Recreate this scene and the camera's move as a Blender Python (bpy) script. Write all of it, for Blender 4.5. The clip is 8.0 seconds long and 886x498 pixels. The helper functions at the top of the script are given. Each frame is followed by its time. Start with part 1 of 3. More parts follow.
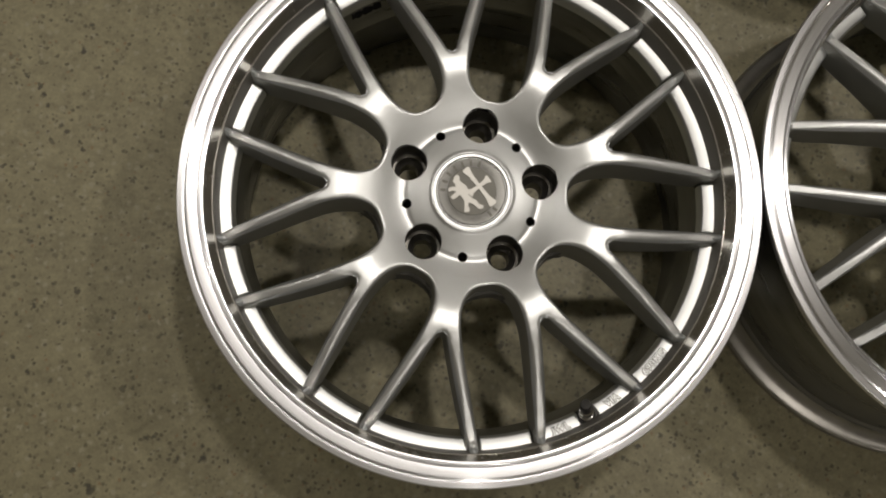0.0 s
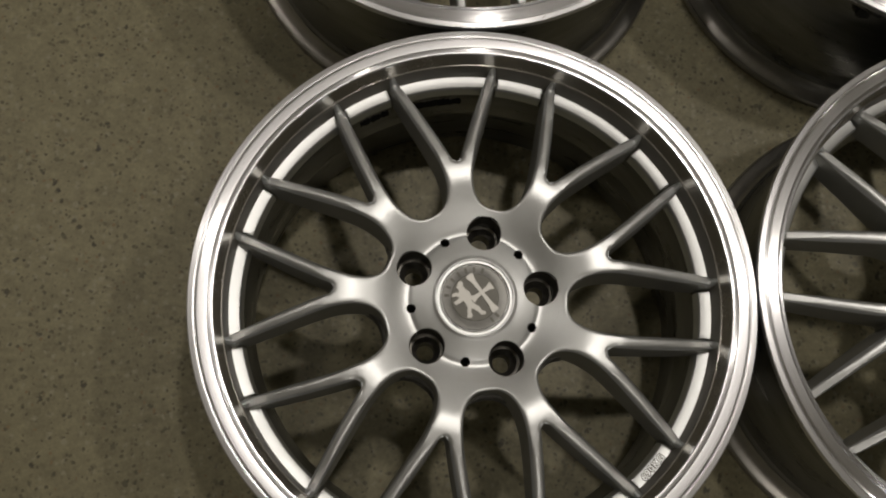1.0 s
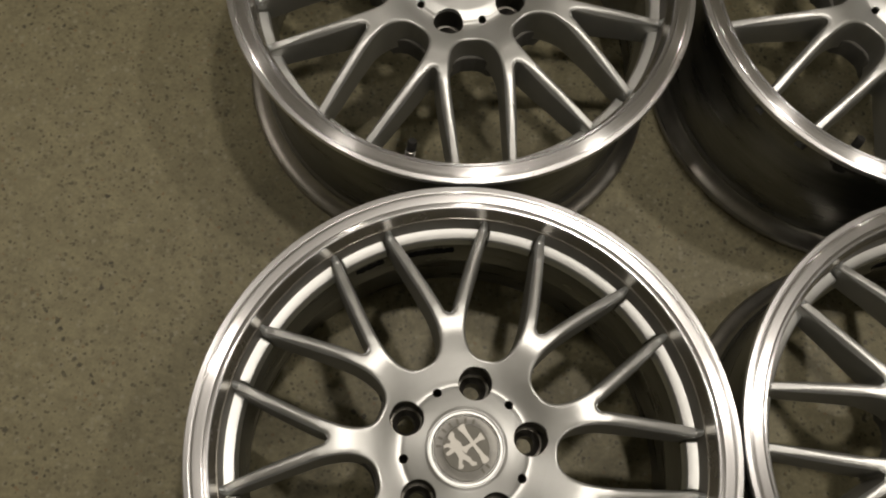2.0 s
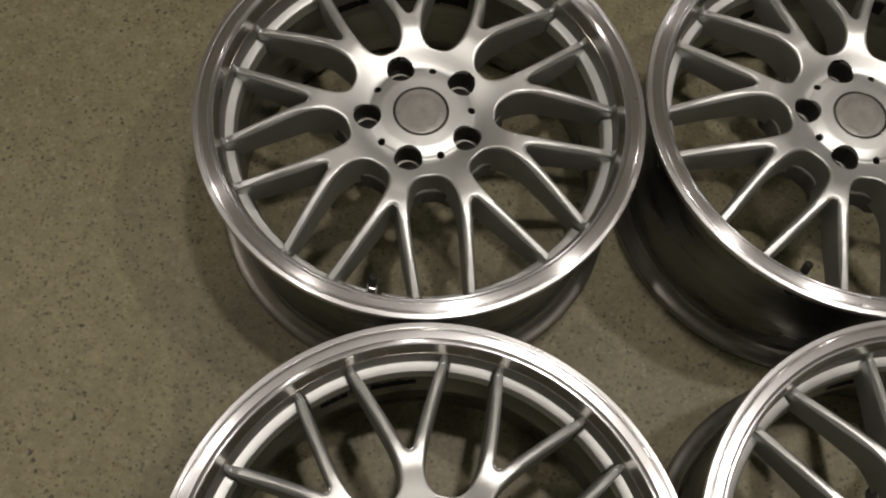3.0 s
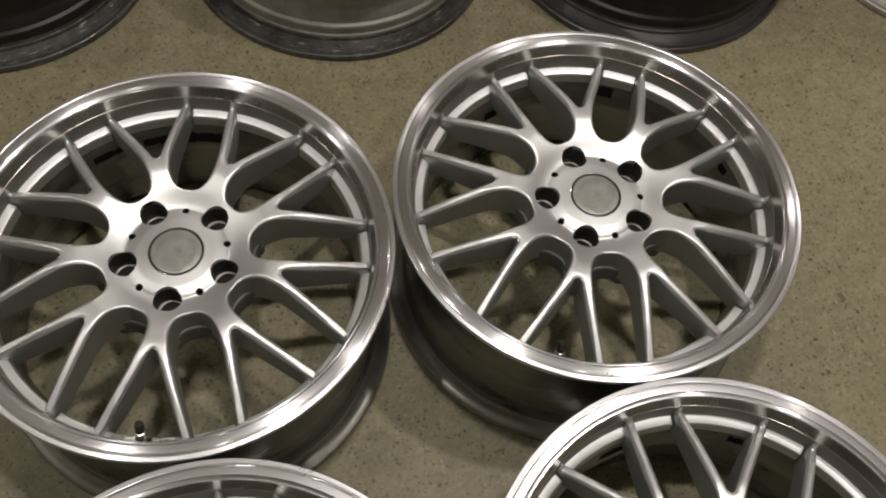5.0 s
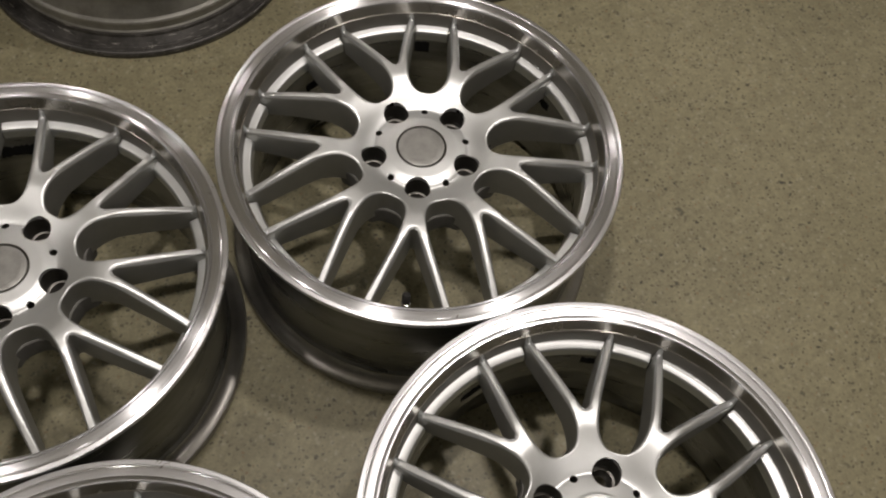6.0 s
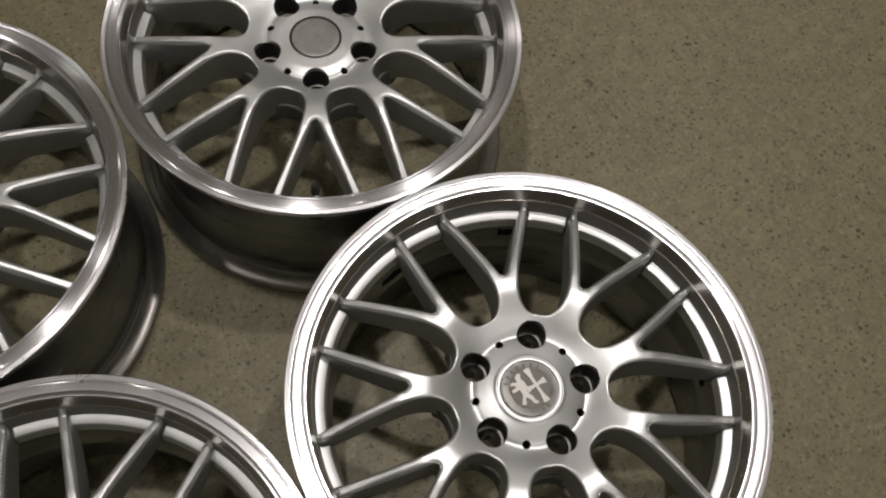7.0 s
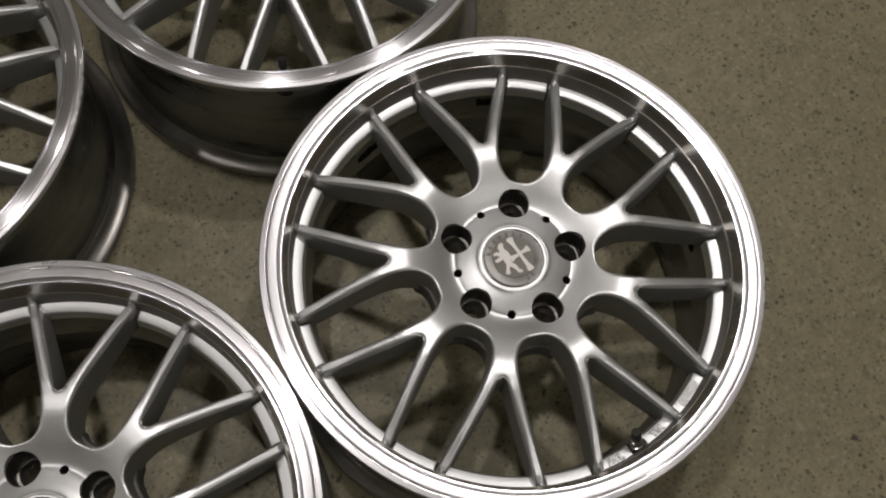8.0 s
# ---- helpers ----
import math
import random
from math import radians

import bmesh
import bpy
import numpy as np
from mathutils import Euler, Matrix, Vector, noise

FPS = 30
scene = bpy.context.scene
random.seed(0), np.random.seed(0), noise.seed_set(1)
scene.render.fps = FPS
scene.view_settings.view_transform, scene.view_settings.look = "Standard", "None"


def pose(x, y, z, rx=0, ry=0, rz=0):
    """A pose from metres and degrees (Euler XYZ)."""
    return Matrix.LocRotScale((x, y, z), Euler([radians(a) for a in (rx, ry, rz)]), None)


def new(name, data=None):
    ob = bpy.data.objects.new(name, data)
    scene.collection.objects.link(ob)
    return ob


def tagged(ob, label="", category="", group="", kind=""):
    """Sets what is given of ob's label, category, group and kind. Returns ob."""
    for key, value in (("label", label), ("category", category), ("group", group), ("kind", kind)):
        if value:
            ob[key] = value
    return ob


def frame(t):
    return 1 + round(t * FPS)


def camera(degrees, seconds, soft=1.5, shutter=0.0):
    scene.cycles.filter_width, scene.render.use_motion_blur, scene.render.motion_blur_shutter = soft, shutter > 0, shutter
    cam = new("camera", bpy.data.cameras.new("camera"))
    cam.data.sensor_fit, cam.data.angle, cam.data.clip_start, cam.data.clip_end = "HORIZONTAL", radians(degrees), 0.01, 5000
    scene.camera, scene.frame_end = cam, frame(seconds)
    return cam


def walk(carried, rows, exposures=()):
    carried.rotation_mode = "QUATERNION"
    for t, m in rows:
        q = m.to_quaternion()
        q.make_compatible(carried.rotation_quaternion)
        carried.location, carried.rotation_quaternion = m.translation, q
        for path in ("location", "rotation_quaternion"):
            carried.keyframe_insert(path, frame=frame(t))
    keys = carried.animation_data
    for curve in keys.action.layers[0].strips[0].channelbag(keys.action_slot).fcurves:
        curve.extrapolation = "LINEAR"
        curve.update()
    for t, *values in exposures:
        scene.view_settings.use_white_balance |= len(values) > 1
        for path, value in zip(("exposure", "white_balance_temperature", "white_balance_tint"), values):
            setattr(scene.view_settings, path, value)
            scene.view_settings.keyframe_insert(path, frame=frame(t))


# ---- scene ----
cam = camera(49.65, 8.0, soft=2.05)
PATH = [
    (0.0, -0.0625, -0.1767, 0.9956, 9.161, -2.628, -0.521),
    (0.5, -0.0660, -0.1665, 1.0069, 10.961, -2.684, -0.225),
    (1.0, -0.0687, -0.1482, 1.0217, 13.137, -2.888, 0.118),
    (1.5, -0.0688, -0.1242, 1.0403, 15.840, -2.939, 0.351),
    (2.0, -0.0660, -0.1068, 1.0603, 18.816, -3.103, 0.471),
    (2.2, -0.0647, -0.1005, 1.0677, 19.962, -3.230, 0.541),
    (3.3, -0.0131, -0.0410, 1.1254, 23.852, -2.605, -1.238),
    (3.5, -0.0024, -0.0373, 1.1318, 24.659, -2.847, -1.757),
    (4.0, 0.0350, -0.0341, 1.1457, 26.492, -3.222, -3.641),
    (4.2, 0.0511, -0.0366, 1.1529, 27.144, -3.507, -4.632),
    (5.5, 0.1624, -0.0810, 1.1621, 29.633, -4.445, -16.191),
    (6.0, 0.1917, -0.1109, 1.1579, 29.116, -4.614, -21.751),
    (6.5, 0.2059, -0.1462, 1.1496, 27.786, -4.463, -26.030),
    (7.0, 0.2143, -0.1733, 1.1271, 25.690, -4.179, -28.945),
    (7.5, 0.2189, -0.1924, 1.1014, 23.196, -3.754, -30.683),
    (8.0, 0.2201, -0.2073, 1.0767, 20.783, -3.409, -31.236),
]
EXPOSURES = [(0.0, -0.15, 6800, 13), (0.5, -0.27, 6800, 13), (1.0, -0.62, 6850, 13), (1.5, -0.61, 6900, 13), (2.0, -0.22, 7200, 13), (3.4, -0.05, 6750, 15), (4.2, 0.15, 6650, 15), (5.5, 0.26, 6750, 16), (6.5, 0.02, 6650, 16), (8.0, -0.27, 6500, 17)]
walk(cam, [(t, pose(x, y, z, rx, ry, rz)) for t, x, y, z, rx, ry, rz in PATH], EXPOSURES)

# ---- light: compact ceiling lamps of a workshop at night, six of them unseen fill ----
world = bpy.data.worlds.new("night")
world.use_nodes = True
world.node_tree.nodes["Background"].inputs[0].default_value = (0.02, 0.02, 0.02, 1)
world.node_tree.nodes["Background"].inputs[1].default_value = 0.3
scene.world = world
LAMP_COLOUR = (1.0, 0.95, 0.86)
# first three are set by highlights on the lips; the other six are added fill
LAMPS = [(0.27, 0.47, 11.0), (1.156, 0.48, 10.5), (-0.62, 0.58, 3.2), (0.15, 3.1, 4.5), (1.15, 3.0, 4.0), (0.2, -1.7, 7.0), (1.3, -1.6, 5.0), (-1.9, 1.0, 7.5), (2.6, 1.6, 4.0)]
for lx, ly, watts in LAMPS:
    lamp = bpy.data.lights.new("ceiling_or_fill_lamp", "AREA")
    lamp.shape, lamp.size, lamp.energy, lamp.color = "DISK", 0.11, watts, LAMP_COLOUR
    new("ceiling_or_fill_lamp", lamp).location = (lx, ly, 2.41)


# ---- materials ----
def material(name):
    m = bpy.data.materials.new(name)
    m.use_nodes = True
    n, l = m.node_tree.nodes, m.node_tree.links
    return m, n, l, n["Principled BSDF"]


def node(n, kind, **values):
    made = n.new(kind)
    for key, value in values.items():
        made.inputs[key.replace("_", " ")].default_value = value
    return made


def ramp(n, l, source, stops):
    r = n.new("ShaderNodeValToRGB")
    while len(r.color_ramp.elements) < len(stops):
        r.color_ramp.elements.new(0.5)
    for e, (at, colour) in zip(r.color_ramp.elements, stops):
        e.position = at
        e.color = (*colour, 1) if isinstance(colour, tuple) else (colour, colour, colour, 1)
    l.new(source, r.inputs[0])
    return r


def metal(name, colour, rough, metallic=1.0, flake=0.0, rings=0.0, wear=0.06, grain=1500, spread=0.08, turned=0.0, blot=26.0, streak=1.0):
    """Painted or machined light alloy. rings: depth of turning marks round the axis, in metres; streak: how far
    blotches of tone are flattened into bands.
    """
    m, n, l, b = material(name)
    co = n.new("ShaderNodeTexCoord")
    big = node(n, "ShaderNodeTexNoise", Scale=blot, Detail=5.0, Roughness=0.65)
    smear = n.new("ShaderNodeMapping")
    smear.inputs["Scale"].default_value = (1, 1, streak)
    l.new(co.outputs["Object"], smear.inputs[0])
    l.new(smear.outputs[0], big.inputs["Vector"])
    lo = tuple(c * (1 - wear) for c in colour)
    hi = tuple(min(1, c * (1 + wear)) for c in colour)
    l.new(ramp(n, l, big.outputs["Fac"], [(0.3, lo), (0.7, hi)]).outputs[0], b.inputs["Base Color"])
    l.new(ramp(n, l, big.outputs["Fac"], [(0.3, rough - spread / 2), (0.75, rough + spread / 2)]).outputs[0], b.inputs["Roughness"])
    b.inputs["Metallic"].default_value = metallic
    if turned:
        tangent = n.new("ShaderNodeTangent")
        tangent.direction_type, tangent.axis = "RADIAL", "Z"
        l.new(tangent.outputs[0], b.inputs["Tangent"])
        b.inputs["Anisotropic"].default_value, b.inputs["Anisotropic Rotation"].default_value = turned, 0.25
    bump = n.new("ShaderNodeBump")
    if rings:
        sep = n.new("ShaderNodeVectorMath")
        sep.operation = "MULTIPLY"
        sep.inputs[1].default_value = (1, 1, 0)
        l.new(co.outputs["Object"], sep.inputs[0])
        length = n.new("ShaderNodeVectorMath")
        length.operation = "LENGTH"
        l.new(sep.outputs[0], length.inputs[0])
        fine = n.new("ShaderNodeTexNoise")
        fine.noise_dimensions = "1D"
        fine.inputs["Scale"].default_value, fine.inputs["Detail"].default_value = 900.0, 3.0
        l.new(length.outputs["Value"], fine.inputs["W"])
        bump.inputs["Distance"].default_value = rings
        l.new(fine.outputs["Fac"], bump.inputs["Height"])
        l.new(bump.outputs[0], b.inputs["Normal"])
    elif flake:
        fine = node(n, "ShaderNodeTexNoise", Scale=float(grain), Detail=2.0)
        l.new(co.outputs["Object"], fine.inputs["Vector"])
        bump.inputs["Distance"].default_value = flake
        l.new(fine.outputs["Fac"], bump.inputs["Height"])
        l.new(bump.outputs[0], b.inputs["Normal"])
    return m


SILVER = metal("silver_paint", (0.732, 0.764, 0.79), 0.40, 0.90, flake=0.00005, wear=0.04)


def lip_material():
    """Turned and polished alloy: concentric tool marks, a satin worn outer band, and scuffs where the edge has met a kerb."""
    m, n, l, b = material("machined_alloy")
    co, info = n.new("ShaderNodeTexCoord"), n.new("ShaderNodeObjectInfo")
    flat = n.new("ShaderNodeVectorMath")
    flat.operation = "MULTIPLY"
    flat.inputs[1].default_value = (1, 1, 0)
    l.new(co.outputs["Object"], flat.inputs[0])
    radius = n.new("ShaderNodeVectorMath")
    radius.operation = "LENGTH"
    l.new(flat.outputs[0], radius.inputs[0])
    marks = n.new("ShaderNodeTexNoise")
    marks.noise_dimensions = "1D"
    marks.inputs["Scale"].default_value, marks.inputs["Detail"].default_value = 700.0, 3.0
    l.new(radius.outputs["Value"], marks.inputs["W"])
    move = n.new("ShaderNodeVectorMath")
    move.operation = "MULTIPLY_ADD"
    move.inputs[1].default_value = (7, 7, 7)
    l.new(info.outputs["Random"], move.inputs[0])
    l.new(co.outputs["Object"], move.inputs[2])
    patch = node(n, "ShaderNodeTexNoise", Scale=9.0, Detail=2.0)
    l.new(move.outputs[0], patch.inputs["Vector"])
    nick = node(n, "ShaderNodeTexNoise", Scale=160.0, Detail=4.0, Roughness=0.7)
    l.new(move.outputs[0], nick.inputs["Vector"])
    near_edge = n.new("ShaderNodeMapRange")
    for key, value in (("From Min", 0.2385), ("From Max", 0.2440)):
        near_edge.inputs[key].default_value = value
    l.new(radius.outputs["Value"], near_edge.inputs["Value"])

    def times(p, q):
        x = n.new("ShaderNodeMath")
        x.operation = "MULTIPLY"
        l.new(p, x.inputs[0])
        l.new(q, x.inputs[1])
        return x.outputs[0]

    scuff = times(times(ramp(n, l, patch.outputs["Fac"], [(0.69, 0.0), (0.74, 1.0)]).outputs[0], ramp(n, l, nick.outputs["Fac"], [(0.50, 0.0), (0.58, 1.0)]).outputs[0]), near_edge.outputs[0])
    shade = n.new("ShaderNodeMix")
    shade.data_type = "RGBA"
    l.new(scuff, shade.inputs[0])
    l.new(ramp(n, l, marks.outputs["Fac"], [(0.35, (0.74, 0.76, 0.81)), (0.65, (0.82, 0.84, 0.89))]).outputs[0], shade.inputs[6])
    shade.inputs[7].default_value = (0.34, 0.33, 0.31, 1)
    l.new(shade.outputs[2], b.inputs["Base Color"])
    rough = n.new("ShaderNodeMath")
    rough.operation = "MULTIPLY_ADD"
    l.new(scuff, rough.inputs[0])
    rough.inputs[1].default_value = 0.35
    l.new(ramp(n, l, marks.outputs["Fac"], [(0.35, 0.19), (0.65, 0.22)]).outputs[0], rough.inputs[2])
    l.new(rough.outputs[0], b.inputs["Roughness"])
    b.inputs["Metallic"].default_value = 1.0
    tangent = n.new("ShaderNodeTangent")
    tangent.direction_type, tangent.axis = "RADIAL", "Z"
    l.new(tangent.outputs[0], b.inputs["Tangent"])
    b.inputs["Anisotropic"].default_value, b.inputs["Anisotropic Rotation"].default_value = 1.0, 0.25
    bump = n.new("ShaderNodeBump")
    bump.invert = True
    bump.inputs["Distance"].default_value = 0.0006
    l.new(scuff, bump.inputs["Height"])
    l.new(bump.outputs[0], b.inputs["Normal"])
    haze = n.new("ShaderNodeBsdfPrincipled")
    haze.inputs["Metallic"].default_value, haze.inputs["Roughness"].default_value = 1.0, 0.33
    haze.inputs["Anisotropic"].default_value, haze.inputs["Anisotropic Rotation"].default_value = 0.5, 0.25
    l.new(tangent.outputs[0], haze.inputs["Tangent"])
    l.new(shade.outputs[2], haze.inputs["Base Color"])
    l.new(bump.outputs[0], haze.inputs["Normal"])
    both = n.new("ShaderNodeMixShader")
    worn = n.new("ShaderNodeMapRange")
    for key, value in (("From Min", 0.2384), ("From Max", 0.2392), ("To Min", 0.25), ("To Max", 0.80)):
        worn.inputs[key].default_value = value
    l.new(radius.outputs["Value"], worn.inputs["Value"])
    l.new(worn.outputs[0], both.inputs[0])
    l.new(b.outputs[0], both.inputs[1])
    l.new(haze.outputs[0], both.inputs[2])
    l.new(both.outputs[0], n["Material Output"].inputs["Surface"])
    return m


BRIGHT = lip_material()
DISH = metal("dish_alloy", (0.50, 0.485, 0.455), 0.27, 1.0, wear=0.05, spread=0.03, turned=0.9)
# darker grey than the spoke face, for the side walls of the spokes
SIDE_GREY = metal("side_wall_grey", (0.42, 0.426, 0.41), 0.5, 0.85, flake=0.00015, wear=0.1, grain=700)
PAD = metal("raw_cast_back", (0.15, 0.15, 0.142), 0.6, 0.4, flake=0.0002, wear=0.15, grain=500)
FOOT = metal("dull_dish_foot", (0.25, 0.244, 0.228), 0.48, 0.6, flake=0.00008, wear=0.12, grain=600)
FLANGE = metal("pale_back_flange", (0.40, 0.395, 0.38), 0.34, 0.9, flake=0.00006, wear=0.2, grain=400)
CHROME = metal("chrome_ring", (0.6, 0.6, 0.6), 0.13, 1.0)
# colour bands stand for smudges and for painted-in reflections of the floor
BARREL = metal("barrel_paint", (0.215, 0.218, 0.205), 0.33, 0.78, flake=0.00004, wear=0.24, spread=0.2, blot=11.0, streak=7.0)
# dark and grey spare barrels carry shade and light in their base colour
DARK_BARREL = metal("shade_dark_rim", (0.035, 0.034, 0.034), 0.42, 0.6, flake=0.0001, wear=0.3, grain=500)
GREY_BARREL = metal("dirty_grey_rim", (0.33, 0.33, 0.312), 0.5, 0.5, flake=0.0001, wear=0.25, grain=500)
PALE_BARREL = metal("pale_rim", (0.36, 0.35, 0.33), 0.5, 0.5, flake=0.0002, wear=0.25, grain=400)


def worn_flange():
    """Grimy black flange, scratched bright round its turn."""
    m, n, l, b = material("scratched_flange")
    co = n.new("ShaderNodeTexCoord")
    sep = n.new("ShaderNodeSeparateXYZ")
    l.new(co.outputs["Object"], sep.inputs[0])
    flat = n.new("ShaderNodeVectorMath")
    flat.operation = "MULTIPLY"
    flat.inputs[1].default_value = (1, 1, 0)
    l.new(co.outputs["Object"], flat.inputs[0])
    radius = n.new("ShaderNodeVectorMath")
    radius.operation = "LENGTH"
    l.new(flat.outputs[0], radius.inputs[0])
    turn = n.new("ShaderNodeMath")
    turn.operation = "ARCTAN2"
    l.new(sep.outputs[1], turn.inputs[0])
    l.new(sep.outputs[0], turn.inputs[1])
    pair = n.new("ShaderNodeCombineXYZ")
    l.new(turn.outputs[0], pair.inputs[0])
    l.new(radius.outputs["Value"], pair.inputs[1])
    l.new(sep.outputs[2], pair.inputs[2])
    scale = n.new("ShaderNodeMapping")
    scale.inputs["Scale"].default_value = (9, 520, 520)
    l.new(pair.outputs[0], scale.inputs[0])
    scratch = node(n, "ShaderNodeTexNoise", Scale=1.0, Detail=3.0, Roughness=0.6)
    l.new(scale.outputs[0], scratch.inputs["Vector"])
    blot = node(n, "ShaderNodeTexNoise", Scale=45.0, Detail=5.0, Roughness=0.7)
    l.new(co.outputs["Object"], blot.inputs["Vector"])
    under = ramp(n, l, blot.outputs["Fac"], [(0.3, (0.022, 0.021, 0.020)), (0.7, (0.088, 0.085, 0.082))]).outputs[0]
    bare = ramp(n, l, scratch.outputs["Fac"], [(0.61, 0.0), (0.69, 1.0)]).outputs[0]
    mix = n.new("ShaderNodeMix")
    mix.data_type = "RGBA"
    l.new(bare, mix.inputs[0])
    l.new(under, mix.inputs[6])
    mix.inputs[7].default_value = (0.50, 0.49, 0.475, 1)
    l.new(mix.outputs[2], b.inputs["Base Color"])
    l.new(bare, b.inputs["Metallic"])
    b.inputs["Roughness"].default_value = 0.42
    bump = n.new("ShaderNodeBump")
    bump.inputs["Distance"].default_value = 0.0008
    l.new(blot.outputs["Fac"], bump.inputs["Height"])
    l.new(bump.outputs[0], b.inputs["Normal"])
    return m


GRIME = worn_flange()
DARK_EDGE = metal("worn_dark_flange", (0.105, 0.100, 0.104), 0.36, 0.7, flake=0.00008, wear=0.25, grain=500)
CAP = metal("cap_plastic", (0.345, 0.35, 0.345), 0.42, 0.5, flake=0.0002, wear=0.13, grain=350, spread=0.2, blot=85.0)
FIELD = metal("cap_field", (0.20, 0.20, 0.185), 0.55, 0.35, flake=0.0001, wear=0.2, grain=900)
EMBLEM = metal("emblem_silver", (0.49, 0.49, 0.475), 0.45, 0.6)
RUBBER = metal("black_rubber", (0.02, 0.02, 0.02), 0.5, 0.0, flake=0.0001)
TAPE = metal("black_glue_strip", (0.010, 0.010, 0.010), 0.8, 0.0, flake=0.0004, grain=300)
TAPE.node_tree.nodes["Principled BSDF"].inputs["Specular IOR Level"].default_value = 0.1
GOUGE = metal("bare_gouge", (0.20, 0.19, 0.18), 0.6, 0.5, flake=0.0004, wear=0.5, grain=300)
# near-black that puts shade into the bores and round the letters
DARK_FILL = metal("dark_fill", (0.07, 0.068, 0.062), 0.45, 0.5, flake=0.0001, wear=0.3)
SEAT = metal("bolt_seat_metal", (0.24, 0.235, 0.225), 0.4, 0.8, flake=0.0001, wear=0.3)


def floor_material():
    m, n, l, b = material("speckled_floor")
    co = n.new("ShaderNodeTexCoord")

    def chips(scale, least, reach, seed, soft=0.07):
        """Scattered rounded flecks, one at most in each cell of 1 / scale metres; the share above least shows."""
        shift = n.new("ShaderNodeMapping")
        shift.inputs["Location"].default_value = (seed, seed * 0.37, 0)
        shift.inputs["Rotation"].default_value = (0, 0, seed)
        l.new(co.outputs["Object"], shift.inputs[0])
        ragged = node(n, "ShaderNodeTexNoise", Scale=scale * 1.7, Detail=2.0, Roughness=0.6)
        l.new(shift.outputs[0], ragged.inputs["Vector"])
        push = n.new("ShaderNodeVectorMath")
        push.operation = "MULTIPLY_ADD"
        push.inputs[1].default_value = (0.9 / scale,) * 3
        l.new(ragged.outputs["Color"], push.inputs[0])
        l.new(shift.outputs[0], push.inputs[2])
        cell = node(n, "ShaderNodeTexVoronoi", Scale=scale)
        cell.voronoi_dimensions = "2D"
        l.new(push.outputs[0], cell.inputs["Vector"])
        pick = n.new("ShaderNodeSeparateColor")
        l.new(cell.outputs["Color"], pick.inputs[0])
        size = n.new("ShaderNodeMapRange")
        for key, value in (("From Min", least), ("From Max", 1.0), ("To Min", 0.0), ("To Max", reach)):
            size.inputs[key].default_value = value
        l.new(pick.outputs[0], size.inputs["Value"])
        inside = n.new("ShaderNodeMath")
        inside.operation = "SUBTRACT"
        l.new(size.outputs[0], inside.inputs[0])
        l.new(cell.outputs["Distance"], inside.inputs[1])
        return ramp(n, l, inside.outputs[0], [(0.0, 0.0), (soft, 1.0)]).outputs[0]

    cloud = node(n, "ShaderNodeTexNoise", Scale=2.2, Detail=6.0, Roughness=0.6)
    l.new(co.outputs["Object"], cloud.inputs["Vector"])
    base = ramp(n, l, cloud.outputs["Fac"], [(0.3, (0.246, 0.228, 0.143)), (0.7, (0.302, 0.280, 0.178))]).outputs[0]
    mottle = node(n, "ShaderNodeTexNoise", Scale=150.0, Detail=4.0, Roughness=0.7)
    l.new(co.outputs["Object"], mottle.inputs["Vector"])
    colour = base

    def mix(under, over, factor, kind="MIX"):
        x = n.new("ShaderNodeMix")
        x.data_type, x.blend_type = "RGBA", kind
        for source, at in ((factor, 0), (under, 6), (over, 7)):
            if isinstance(source, (tuple, float)):
                x.inputs[at].default_value = source
            else:
                l.new(source, x.inputs[at])
        return x.outputs[2]

    shade = ramp(n, l, mottle.outputs["Fac"], [(0.3, 0.80), (0.7, 1.17)]).outputs[0]
    colour = mix(colour, shade, 1.0, "MULTIPLY")
    blotch = node(n, "ShaderNodeTexNoise", Scale=38.0, Detail=3.0, Roughness=0.65)
    l.new(co.outputs["Object"], blotch.inputs["Vector"])
    colour = mix(colour, ramp(n, l, blotch.outputs["Fac"], [(0.32, 0.84), (0.68, 1.12)]).outputs[0], 1.0, "MULTIPLY")
    colour = mix(colour, (0.325, 0.306, 0.216, 1), chips(130.0, 0.62, 0.55, 3.1, 0.30))
    colour = mix(colour, (0.212, 0.194, 0.124, 1), chips(150.0, 0.55, 0.58, 7.7, 0.32))
    colour = mix(colour, (0.132, 0.121, 0.079, 1), chips(195.0, 0.71, 0.55, 11.3, 0.26))
    colour = mix(colour, (0.25, 0.19, 0.11, 1), chips(190.0, 0.93, 0.50, 2.3, 0.20))
    crowd = node(n, "ShaderNodeTexNoise", Scale=11.0, Detail=2.0, Roughness=0.6)
    l.new(co.outputs["Object"], crowd.inputs["Vector"])
    dense = ramp(n, l, crowd.outputs["Fac"], [(0.40, 0.25), (0.62, 1.0)]).outputs[0]
    for tone, cover in (((0.082, 0.076, 0.053, 1), chips(110.0, 0.78, 0.42, 5.9, 0.16)), ((0.070, 0.066, 0.050, 1), chips(24.0, 0.82, 0.13, 8.4, 0.05)), ((0.092, 0.086, 0.062, 1), chips(48.0, 0.80, 0.20, 4.6, 0.10))):
        share = n.new("ShaderNodeMath")
        share.operation = "MULTIPLY"
        l.new(cover, share.inputs[0])
        l.new(dense, share.inputs[1])
        colour = mix(colour, tone, share.outputs[0])
    l.new(colour, b.inputs["Base Color"])
    l.new(ramp(n, l, cloud.outputs["Fac"], [(0.3, 0.42), (0.7, 0.56)]).outputs[0], b.inputs["Roughness"])
    bump = n.new("ShaderNodeBump")
    bump.inputs["Distance"].default_value = 0.0003
    l.new(mottle.outputs["Fac"], bump.inputs["Height"])
